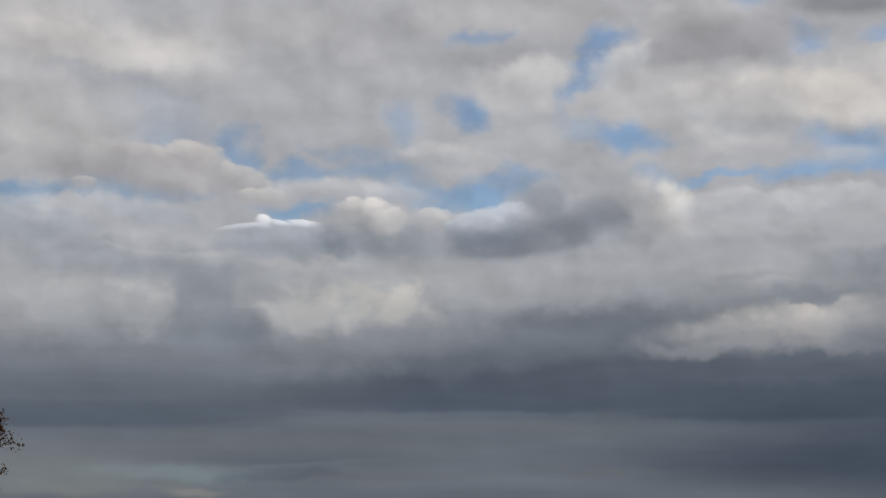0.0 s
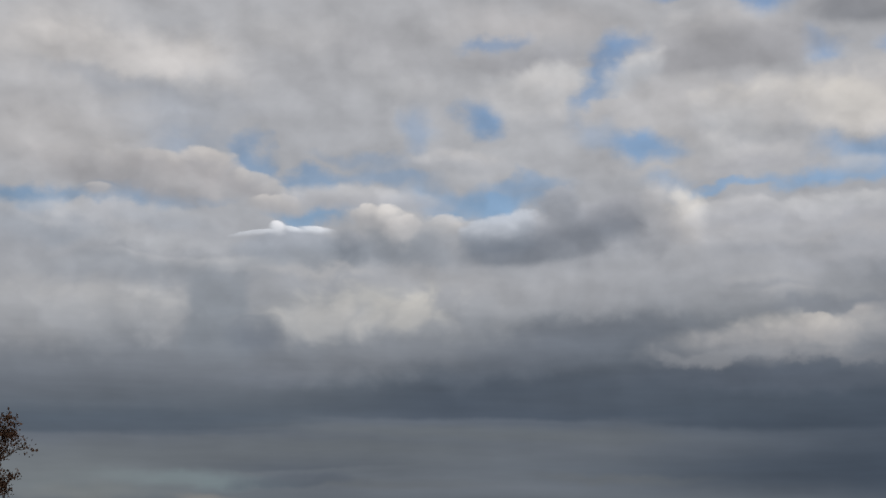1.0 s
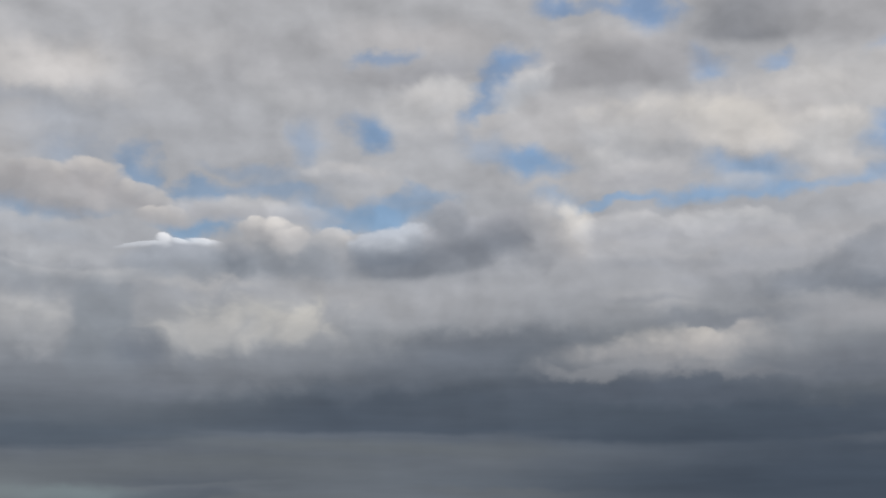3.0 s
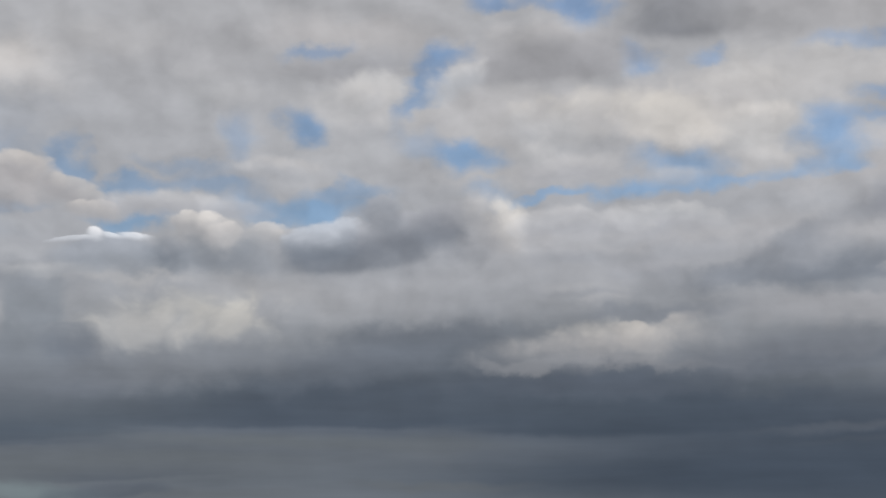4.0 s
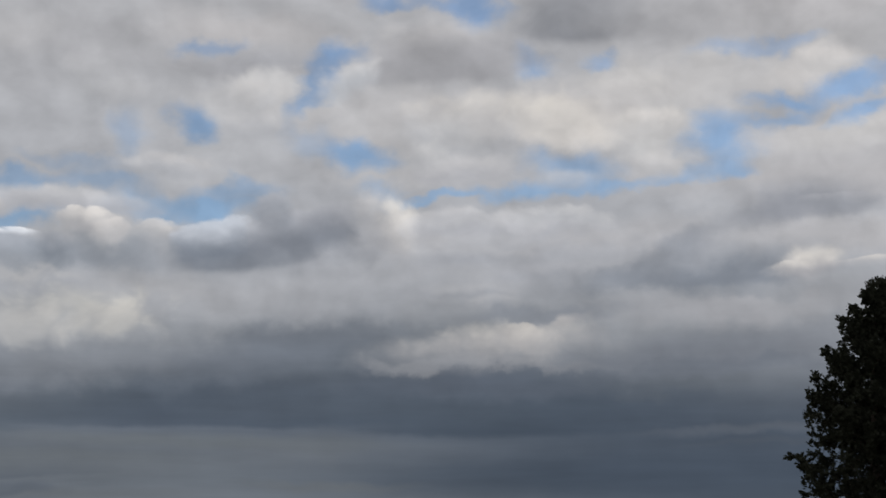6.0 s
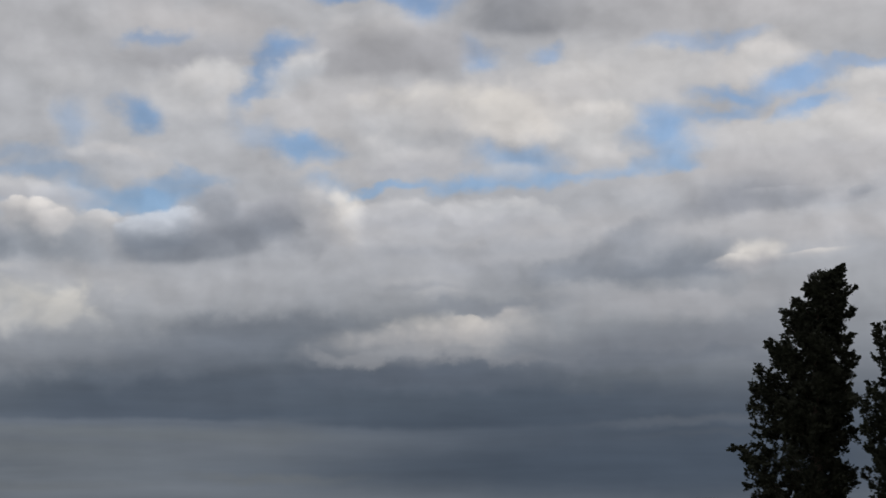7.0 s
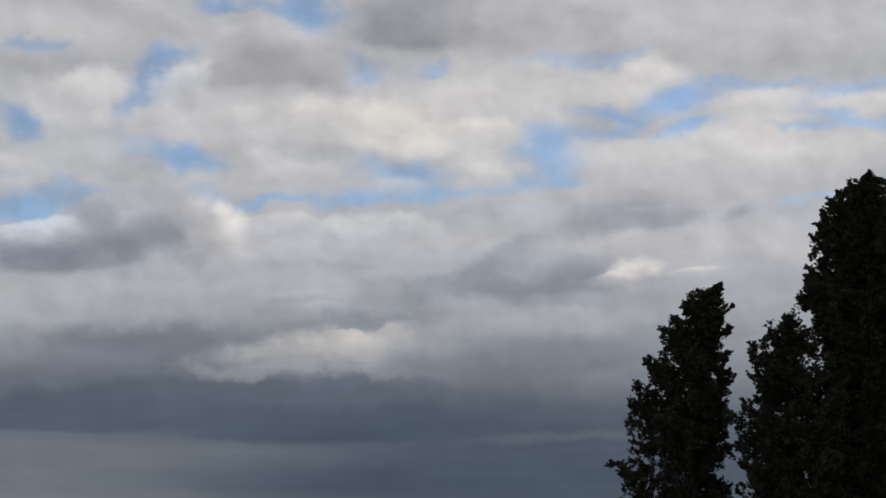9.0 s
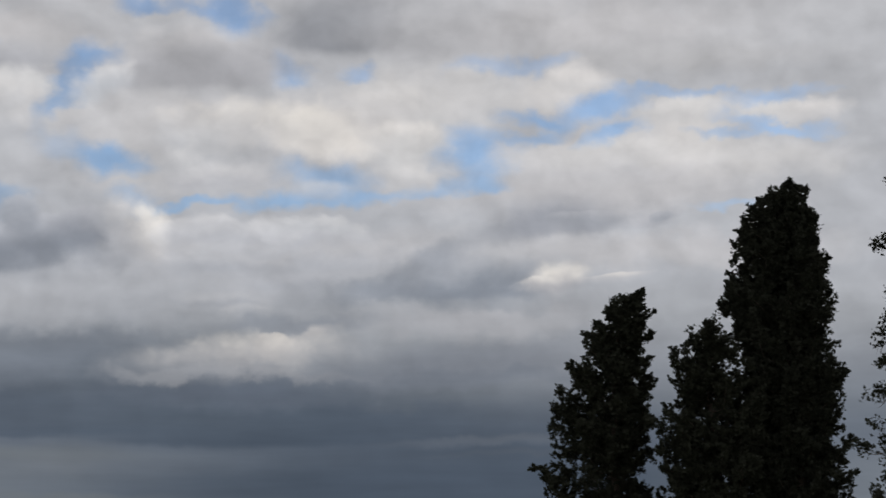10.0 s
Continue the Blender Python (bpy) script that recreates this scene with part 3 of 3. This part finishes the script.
# ---- materials ----
def material(name, shade, rough=0.9, spread_value=0.35, scale=6.0, bump=0.3, fine_scale=40.0, islands=False, specular=0.3, sheen=0.0):
    """A rough natural surface: two scales of mottling, fine relief, and, for leaves, a tone of its own for each piece."""
    m = bpy.data.materials.new(name)
    m.use_nodes = True
    t = m.node_tree
    b = t.nodes["Principled BSDF"]
    b.inputs["Roughness"].default_value = rough
    b.inputs["Specular IOR Level"].default_value = specular
    co = t.nodes.new("ShaderNodeTexCoord").outputs["Object"]
    n1, n2 = t.nodes.new("ShaderNodeTexNoise"), t.nodes.new("ShaderNodeTexNoise")
    for n, s in ((n1, scale), (n2, fine_scale)):
        t.links.new(co, n.inputs["Vector"])
        n.inputs["Scale"].default_value, n.inputs["Detail"].default_value = s, 5.0
    add = t.nodes.new("ShaderNodeMath")
    add.operation = "ADD"
    t.links.new(n1.outputs[0], add.inputs[0])
    t.links.new(n2.outputs[0], add.inputs[1])
    value = add.outputs[0]
    if islands:
        own = t.nodes.new("ShaderNodeNewGeometry").outputs["Random Per Island"]
        plus = t.nodes.new("ShaderNodeMath")
        plus.operation = "MULTIPLY_ADD"
        t.links.new(own, plus.inputs[0])
        plus.inputs[1].default_value = 0.5
        t.links.new(value, plus.inputs[2])
        value = plus.outputs[0]
    r = t.nodes.new("ShaderNodeMapRange")
    t.links.new(value, r.inputs["Value"])
    r.inputs["From Min"].default_value, r.inputs["From Max"].default_value = 0.6, 1.6 if islands else 1.4
    mix = t.nodes.new("ShaderNodeMix")
    mix.data_type = "RGBA"
    t.links.new(r.outputs[0], mix.inputs[0])
    mix.inputs[6].default_value = (*(c * (1 - spread_value) for c in shade), 1)
    mix.inputs[7].default_value = (*(min(1, c * (1 + spread_value)) for c in shade), 1)
    t.links.new(mix.outputs[2], b.inputs["Base Color"])
    if bump:
        bp = t.nodes.new("ShaderNodeBump")
        bp.inputs["Strength"].default_value = bump
        bp.inputs["Distance"].default_value = 0.02
        t.links.new(n2.outputs[0], bp.inputs["Height"])
        t.links.new(bp.outputs[0], b.inputs["Normal"])
    return m


LEAF = material("cypress_foliage", (0.037, 0.040, 0.029), 0.8, 0.15, 0.8, 0.0, 9.0, True, 0.05)
LEAF_BROAD = material("broad_foliage", (0.038, 0.041, 0.029), 0.8, 0.15, 0.8, 0.0, 9.0, True, 0.05)
LEAF_BROWN = material("withered_foliage", (0.13, 0.075, 0.05), 0.85, 0.5, 0.8, 0.0, 9.0, True, 0.2)
BARK = material("bark", (0.10, 0.08, 0.065), 0.95, 0.5, 5.0, 0.8, 30.0)
BARK_PALE = material("pale_bark", (0.24, 0.20, 0.175), 0.95, 0.4, 5.0, 0.8, 30.0)
GRASS = material("dry_grass_ground", (0.085, 0.085, 0.045), 1.0, 0.5, 0.05, 0.4, 3.0)
FAR_WOOD = material("far_wooded_slope", (0.06, 0.07, 0.07), 1.0, 0.4, 0.01, 0.0, 0.1)


def mesh_of(name, verts, faces, mat):
    me = bpy.data.meshes.new(name)
    me.from_pydata(verts, [], faces)
    me.materials.append(mat)
    me.update()
    return me


def part(name, me, parent, label=""):
    ob = new(name, me)
    ob.parent = parent
    return tagged(ob, label)


# ---- ground and distance ----
def ground():
    """One sheet, gently uneven, out to the horizon."""
    verts, faces = [(0, 0, 0)], []
    rings, sides = 44, 96
    for i in range(rings):
        r = 2.0 * (4600 / 2.0) ** (i / (rings - 1))
        for k in range(sides):
            a = 2 * math.pi * k / sides
            x, y = r * math.cos(a), r * math.sin(a)
            z = 0.35 * noise.noise((x / 18, y / 18, 0)) * min(1, r / 12) * (1 if r < 400 else 0.3)
            verts.append((x, y, z))
    for k in range(sides):
        faces.append((0, 1 + k, 1 + (k + 1) % sides))
    for i in range(rings - 1):
        for k in range(sides):
            a, b = 1 + i * sides + k, 1 + i * sides + (k + 1) % sides
            faces.append((a, a + sides, b + sides, b))
    me = mesh_of("ground", verts, faces, GRASS)
    for p in me.polygons:
        p.use_smooth = True
    tagged(new("ground", me), "dry grassy ground reaching the horizon", "ground", kind="structure")


def hills():
    """A low wooded ridge on the horizon, a body with a crest, a near and a far foot."""
    verts, faces = [], []
    cols = 120
    for i in range(cols + 1):
        a = radians(-26 + 58 * i / cols)
        near = math.exp(-((math.degrees(a) - 14.0) / 5.5) ** 2)
        h = 18 + 70 * near + 9 * noise.noise((i * 0.13, 3.1, 0)) + 3 * noise.noise((i * 0.6, 7.7, 0))
        for r, z in ((3650, -6), (3800, h * 0.55), (3950, h), (4150, h * 0.6), (4350, -6)):
            verts.append((r * math.sin(a), r * math.cos(a), z + (4 * noise.noise((i * 0.4, r * 0.01, 0)) if z > 0 else 0)))
    for i in range(cols):
        for k in range(4):
            a = i * 5 + k
            faces.append((a, a + 5, a + 6, a + 1))
    me = mesh_of("hill_ridge", verts, faces, FAR_WOOD)
    for p in me.polygons:
        p.use_smooth = True
    tagged(new("hill_ridge", me), "low hazy wooded ridge on the horizon", "hill", kind="structure")


ground()
hills()


# ---- trees ----
def tube(verts, faces, path, radii, sides=7):
    """A tapered limb along a path."""
    start = len(verts)
    for i, (p, r) in enumerate(zip(path, radii)):
        ahead = (path[min(i + 1, len(path) - 1)] - path[max(i - 1, 0)]).normalized()
        u = ahead.cross(Vector((0.3, 0.9, 0.1))).normalized()
        w = ahead.cross(u)
        for k in range(sides):
            a = 2 * math.pi * k / sides
            verts.append(tuple(p + (u * math.cos(a) + w * math.sin(a)) * r))
    for i in range(len(path) - 1):
        for k in range(sides):
            a, b = start + i * sides + k, start + i * sides + (k + 1) % sides
            faces.append((a, b, b + sides, a + sides))
    faces.append(tuple(start + (len(path) - 1) * sides + k for k in range(sides)))


def bent(a, b, rise, rng, kinks=5, wobble=0.05):
    """A limb's path from a to b that leaves outward and turns upward by rise."""
    out = []
    long = (b - a).length
    for i in range(kinks + 1):
        s = i / kinks
        p = a.lerp(b, s) + Vector((0, 0, -rise * math.sin(math.pi * s) * long))
        if 0 < i < kinks:
            p += Vector(rng.normal(0, wobble * long, 3))
        out.append(p)
    return out


class Leaves:
    """Collects small folded leaf sprays and makes one crown mesh of them."""

    def __init__(self, rng):
        self.rng, self.verts, self.faces, self.count = rng, [], [], 0

    def tufts(self, centres, outward, size, leaf, per, upward=0.5, slim=0.36, scatter=0.55):
        """per leaves round each centre, pointing outward and up."""
        rng = self.rng
        n = len(centres) * per
        c = np.repeat(np.asarray(centres), per, axis=0) + rng.normal(0, size * scatter, (n, 3))
        d = np.repeat(np.asarray(outward), per, axis=0) + rng.normal(0, 0.75, (n, 3)) + np.array((0, 0, upward))
        d /= np.linalg.norm(d, axis=1)[:, None] + 1e-9
        s = np.cross(d, rng.normal(0, 1, (n, 3)))
        s /= np.linalg.norm(s, axis=1)[:, None] + 1e-9
        up = np.cross(d, s)
        long = (leaf * rng.uniform(0.6, 1.35, n))[:, None]
        half = long * slim * rng.uniform(0.7, 1.2, n)[:, None]
        v = np.stack((c, c + d * long * 0.5 + s * half + up * half * 0.35, c + d * long, c + d * long * 0.5 - s * half + up * half * 0.35), 1).reshape(-1, 3)
        i = self.count + np.arange(n)[:, None] * 4
        self.verts.append(v)
        self.faces.append(np.concatenate((i + np.array((0, 1, 2)), i + np.array((0, 2, 3))), 1).reshape(-1, 3))
        self.count += n * 4

    def mesh(self, name, mat):
        return mesh_of(name, np.concatenate(self.verts).tolist(), np.concatenate(self.faces).tolist(), mat)


def crown_tree(name, label, where, facing, heights, to_left, to_right, foot, seed, boughs, leaf, mat, arms=(), lumps=0.22, lean=0.0, bare_below=1.2, per=19, pad=0.34, depth=1.0, category="cypress tree", group=""):
    """A dense upright tree. heights with to_left and to_right give the crown's half-widths across, foot the trunk's radius, arms
    the boughs that stand out: (height of the tip, reach to the side, size)."""
    rng = np.random.default_rng(seed)
    root = tagged(new(name), label, category, group)
    root.matrix_world = pose(where[0], where[1], -0.15, 0, 0, -facing)
    top = heights[-1]
    verts, faces = [], []
    leaves = Leaves(rng)

    def axis(z):
        s = z / top
        return Vector((lean * s ** 8 * top + 0.07 * math.sin(3.1 * s + seed), 0.10 * math.sin(4.3 * s + 2 * seed), z))

    def bough(tip, steep, size, thick, dense):
        """A limb from the trunk to tip, clothed in tufts that thin out and point upward at its end."""
        reach = math.hypot(tip.x, tip.y)
        base = axis(max(0.6, tip.z - reach * steep))
        out = Vector((tip.x - base.x, tip.y - base.y, 0.0)).normalized()
        path = bent(base, tip, 0.10, rng, 5)
        tube(verts, faces, path, [max(0.007, thick * (1 - 0.85 * i / 5)) for i in range(6)], 5)
        n = max(3, int((reach * 8 + 6) * dense * (0.72 if tip.z < 5.2 else 1.0)))
        centres, ways_out = [], []
        for i in range(n):
            s = rng.uniform(0.25, 1.0) ** 0.7
            j = min(4, int(s * 5))
            p = path[j].lerp(path[j + 1], s * 5 - j)
            q = Vector(rng.normal(0, 1, 3)) * size * (1.05 - 0.62 * s)
            q.z *= 0.8
            centres.append(p + q)
            ways_out.append(out * (0.3 + 0.5 * s) + q * 0.8)
        leaves.tufts([tuple(c) for c in centres], [tuple(o) for o in ways_out], size * 0.34, leaf, per, 0.55)
        for i in range(3):  # side sprays that break the outline
            q = tip + Vector(rng.normal(0, size * 0.22, 3))
            way = (out * 0.7 + Vector(rng.normal(0, 0.5, 3)) + Vector((0, 0, 0.7))).normalized()
            line = [tuple(q + way * size * k * 0.22) for k in range(4)]
            leaves.tufts(line, [tuple(way * 1.4)] * 4, size * 0.13, leaf * 0.85, max(6, per // 2), 0.5)

    steps = [top * 0.96 * i / 14 for i in range(15)]
    tube(verts, faces, [axis(z) for z in steps], [foot * (1.35 if i == 0 else 1.0) * (1 - 0.93 * z / top) for i, z in enumerate(steps)], 10)
    widest = max(max(to_left), max(to_right)) * 2
    made = 0
    while made < boughs:
        z = rng.uniform(bare_below, top - 0.1)
        l, r = np.interp(z, heights, to_left), np.interp(z, heights, to_right)
        if rng.uniform(0, widest) > l + r:
            continue
        made += 1
        a = rng.uniform(0, 2 * math.pi)
        w = 0.5 + 0.5 * math.cos(a)
        reach = l * (1 - w) + r * w
        bulge = noise.noise((math.cos(a) * 1.1 + seed, math.sin(a) * 1.1, z * 0.9)) * lumps * 2
        reach = max(0.08, reach * (1 + bulge) * (1 - 0.45 * rng.uniform(0, 1) ** 1.6) - pad * 0.35)
        c = axis(z)
        bough(Vector((c.x + math.cos(a) * reach, c.y + math.sin(a) * reach * depth, z)), rng.uniform(0.4, 0.8), pad * rng.uniform(0.75, 1.1), 0.016 + 0.008 * reach, 1.0)
    for z, reach, size in arms:
        c = axis(z)
        bough(Vector((c.x + reach, c.y + rng.normal(0, 0.25), z)), 0.55, size, 0.028, 1.9)
    tips = [axis(z) + Vector(rng.normal(0, 0.09, 3)) for z in np.linspace(top * 0.93, top, 9)]
    leaves.tufts([tuple(c) for c in tips], [(lean * 4, 0, 0.6)] * len(tips), 0.09, leaf, per, 0.9)
    part("trunk", mesh_of("trunk", verts, faces, BARK), root, "dark bare trunk with thin limbs")
    part("crown", leaves.mesh("crown", mat), root, "dense dark green foliage")
    return root


def bearing(az_deg, dist):
    return (dist * math.sin(radians(az_deg)), dist * math.cos(radians(az_deg)))


crown_tree("cypress_tree", "dark pointed cypress with ragged foliage against the clouds", bearing(18.5, 50), 18.5,
           (0.8, 2.0, 3.4, 4.4, 5.0, 5.9, 6.8, 7.6, 8.3, 8.9, 9.4, 9.9), (1.3, 1.7, 1.8, 1.85, 1.7, 1.7, 1.5, 1.25, 0.95, 0.65, 0.35, 0.05), (1.0, 1.05, 1.05, 1.05, 1.05, 1.05, 1.1, 1.05, 0.8, 0.5, 0.5, 0.3),
           0.20, 3, 220, 0.115, LEAF_BROAD,
           arms=((10.0, 0.3, 0.12), (9.8, 0.15, 0.15), (9.5, 0.3, 0.2), (9.25, 0.95, 0.13), (9.4, -0.5, 0.18), (8.6, 1.0, 0.16), (10.0, 0.35, 0.08), (8.62, -1.0, 0.2), (9.2, -0.35, 0.2), (8.55, 0.62, 0.2), (7.6, -1.42, 0.22), (7.75, 0.98, 0.24), (6.73, -1.72, 0.24), (6.85, 1.02, 0.24),
                 (6.2, -1.8, 0.24), (5.65, -1.85, 0.26), (5.85, 1.05, 0.26), (5.0, -1.75, 0.26), (4.76, 1.05, 0.22), (4.36, -2.45, 0.26), (3.95, -2.15, 0.26), (3.5, 0.98, 0.26), (3.2, -2.1, 0.28), (8.9, -0.75, 0.22)),
           lean=0.06, group="row of cypresses")
crown_tree("cypress_tree", "tall dark cypress with a broad rounded top", bearing(24.88, 50), 24.88,
           (0.8, 2.0, 3.2, 4.4, 5.6, 6.8, 8.0, 9.4, 10.6, 11.8, 12.5, 13.0, 13.3), (1.5, 1.8, 1.8, 1.8, 1.8, 1.8, 1.85, 1.95, 1.85, 1.6, 1.15, 0.7, 0.3), (1.55, 1.65, 1.65, 1.6, 1.4, 1.5, 1.5, 1.35, 1.3, 1.25, 1.15, 0.9, 0.5),
           0.30, 8, 560, 0.11, LEAF,
           arms=((13.35, 0.15, 0.14), (13.25, 0.6, 0.16), (13.0, -0.45, 0.18), (11.6, -1.35, 0.28), (9.7, -1.6, 0.3), (10.9, 1.3, 0.16), (7.15, 1.6, 0.18), (5.1, 1.6, 0.22), (4.0, 1.65, 0.24)),
           lean=0.012, lumps=0.10, group="row of cypresses")
crown_tree("cypress_tree", "short dark bushy cypress beside a taller one", bearing(22.05, 48.5), 22.05,
           (0.8, 2.0, 3.2, 4.4, 5.6, 6.2, 6.9, 7.4, 8.0, 8.6), (1.1, 1.35, 1.35, 1.4, 1.5, 1.25, 1.0, 1.05, 0.85, 0.35), (1.7, 2.0, 2.0, 1.9, 1.8, 1.7, 1.5, 1.2, 0.8, 0.4),
           0.18, 21, 225, 0.115, LEAF_BROAD,
           arms=((8.5, 0.1, 0.18), (7.75, -1.0, 0.24), (8.1, -0.5, 0.2), (5.75, -1.9, 0.26), (6.05, -1.4, 0.22), (4.9, -1.55, 0.22), (4.2, -1.55, 0.24), (3.4, -1.6, 0.24)), group="row of cypresses")


def sparse_tree(name, label, where, facing, height, foot, seed, limbs, mat, bark, low, reach, clusters, leaf, category, per=16, size=0.16, arms=()):
    """A thin tree with bare upturned limbs that carry scattered clusters of leaves."""
    rng = np.random.default_rng(seed)
    root = tagged(new(name), label, category)
    root.matrix_world = pose(where[0], where[1], -0.15, 0, 0, -facing)
    verts, faces = [], []
    steps = [height * i / 14 for i in range(15)]
    axis = [Vector((0.12 * math.sin(0.7 * z + seed), 0.12 * math.cos(0.9 * z), z)) for z in steps]
    tube(verts, faces, axis, [foot * (1.4 if i == 0 else 1) * (1 - 0.95 * i / 14) for i in range(15)], 10)
    part("trunk", mesh_of("trunk", verts, faces, bark), root)
    leaves = Leaves(rng)
    for k in range(limbs + len(arms)):
        z = low + (height * 0.97 - low) * (k + rng.uniform(0, 0.8)) / limbs
        a = k * 2.4 + rng.uniform(-0.5, 0.5)
        long = reach * (1 - 0.75 * (z / height) ** 2) * rng.uniform(0.7, 1.1)
        if k >= limbs:  # a limb that stands out to one side: (height, reach, direction)
            z, long, a = arms[k - limbs]
        out = Vector((math.cos(a), math.sin(a), 0))
        s = z / height * 14
        i = min(13, int(s))
        base = axis[i].lerp(axis[i + 1], s - i)
        tip = base + out * long + Vector((0, 0, long * (rng.uniform(0.15, 0.5) if k < limbs else 0.25)))
        path = bent(base, tip, 0.16, rng, 6, 0.02)
        v, f = [], []
        tube(v, f, path, [0.035 * (1 - 0.85 * j / 6) * (0.5 + 0.3 * long) for j in range(7)], 6)
        for j in range(rng.integers(5, 9)):
            q = path[rng.integers(2, 7)]
            side = (out * rng.uniform(0.2, 1) + Vector(rng.normal(0, 0.7, 3)) + Vector((0, 0, 0.55))).normalized() * long * rng.uniform(0.16, 0.36)
            tube(v, f, bent(q, q + side, 0.15, rng, 4, 0.02), [0.011 * (1 - 0.8 * u / 4) for u in range(5)], 4)
            if rng.uniform() < clusters:
                n = rng.integers(2, 5)
                centres = [tuple(q + side * rng.uniform(0.5, 1.05) + Vector(rng.normal(0, 0.07, 3))) for u in range(n)]
                leaves.tufts(centres, [tuple(side)] * n, size, leaf, per)
        part("limb", mesh_of("limb", v, f, bark), root)
    part("crown", leaves.mesh("crown", mat), root, "scattered clusters of leaves")
    return root


sparse_tree("cypress_tree", "half-bare cypress with curved dead twigs and few tufts", bearing(30.15, 42), 30.15, 12.5, 0.2, 5, 50, LEAF, BARK, 1.5, 1.75, 0.7, 0.11, "cypress tree", 26,
            arms=((9.4, 1.35, 3.2), (8.0, 1.3, 3.0), (6.4, 1.55, 3.3), (4.4, 1.65, 3.1), (3.4, 1.5, 3.0), (5.3, 1.45, 2.9)))
sparse_tree("small_tree", "thin tree with brown withered leaves on pale twigs", bearing(-24.6, 24), -24.6, 3.55, 0.07, 4, 20, LEAF_BROWN, BARK_PALE, 1.2, 0.62, 0.75, 0.05, "tree", 20, 0.09,
            arms=((2.8, 0.78, 0.0), (2.35, 0.5, 0.1), (3.0, 0.5, 0.2), (3.1, 0.4, -0.2)))
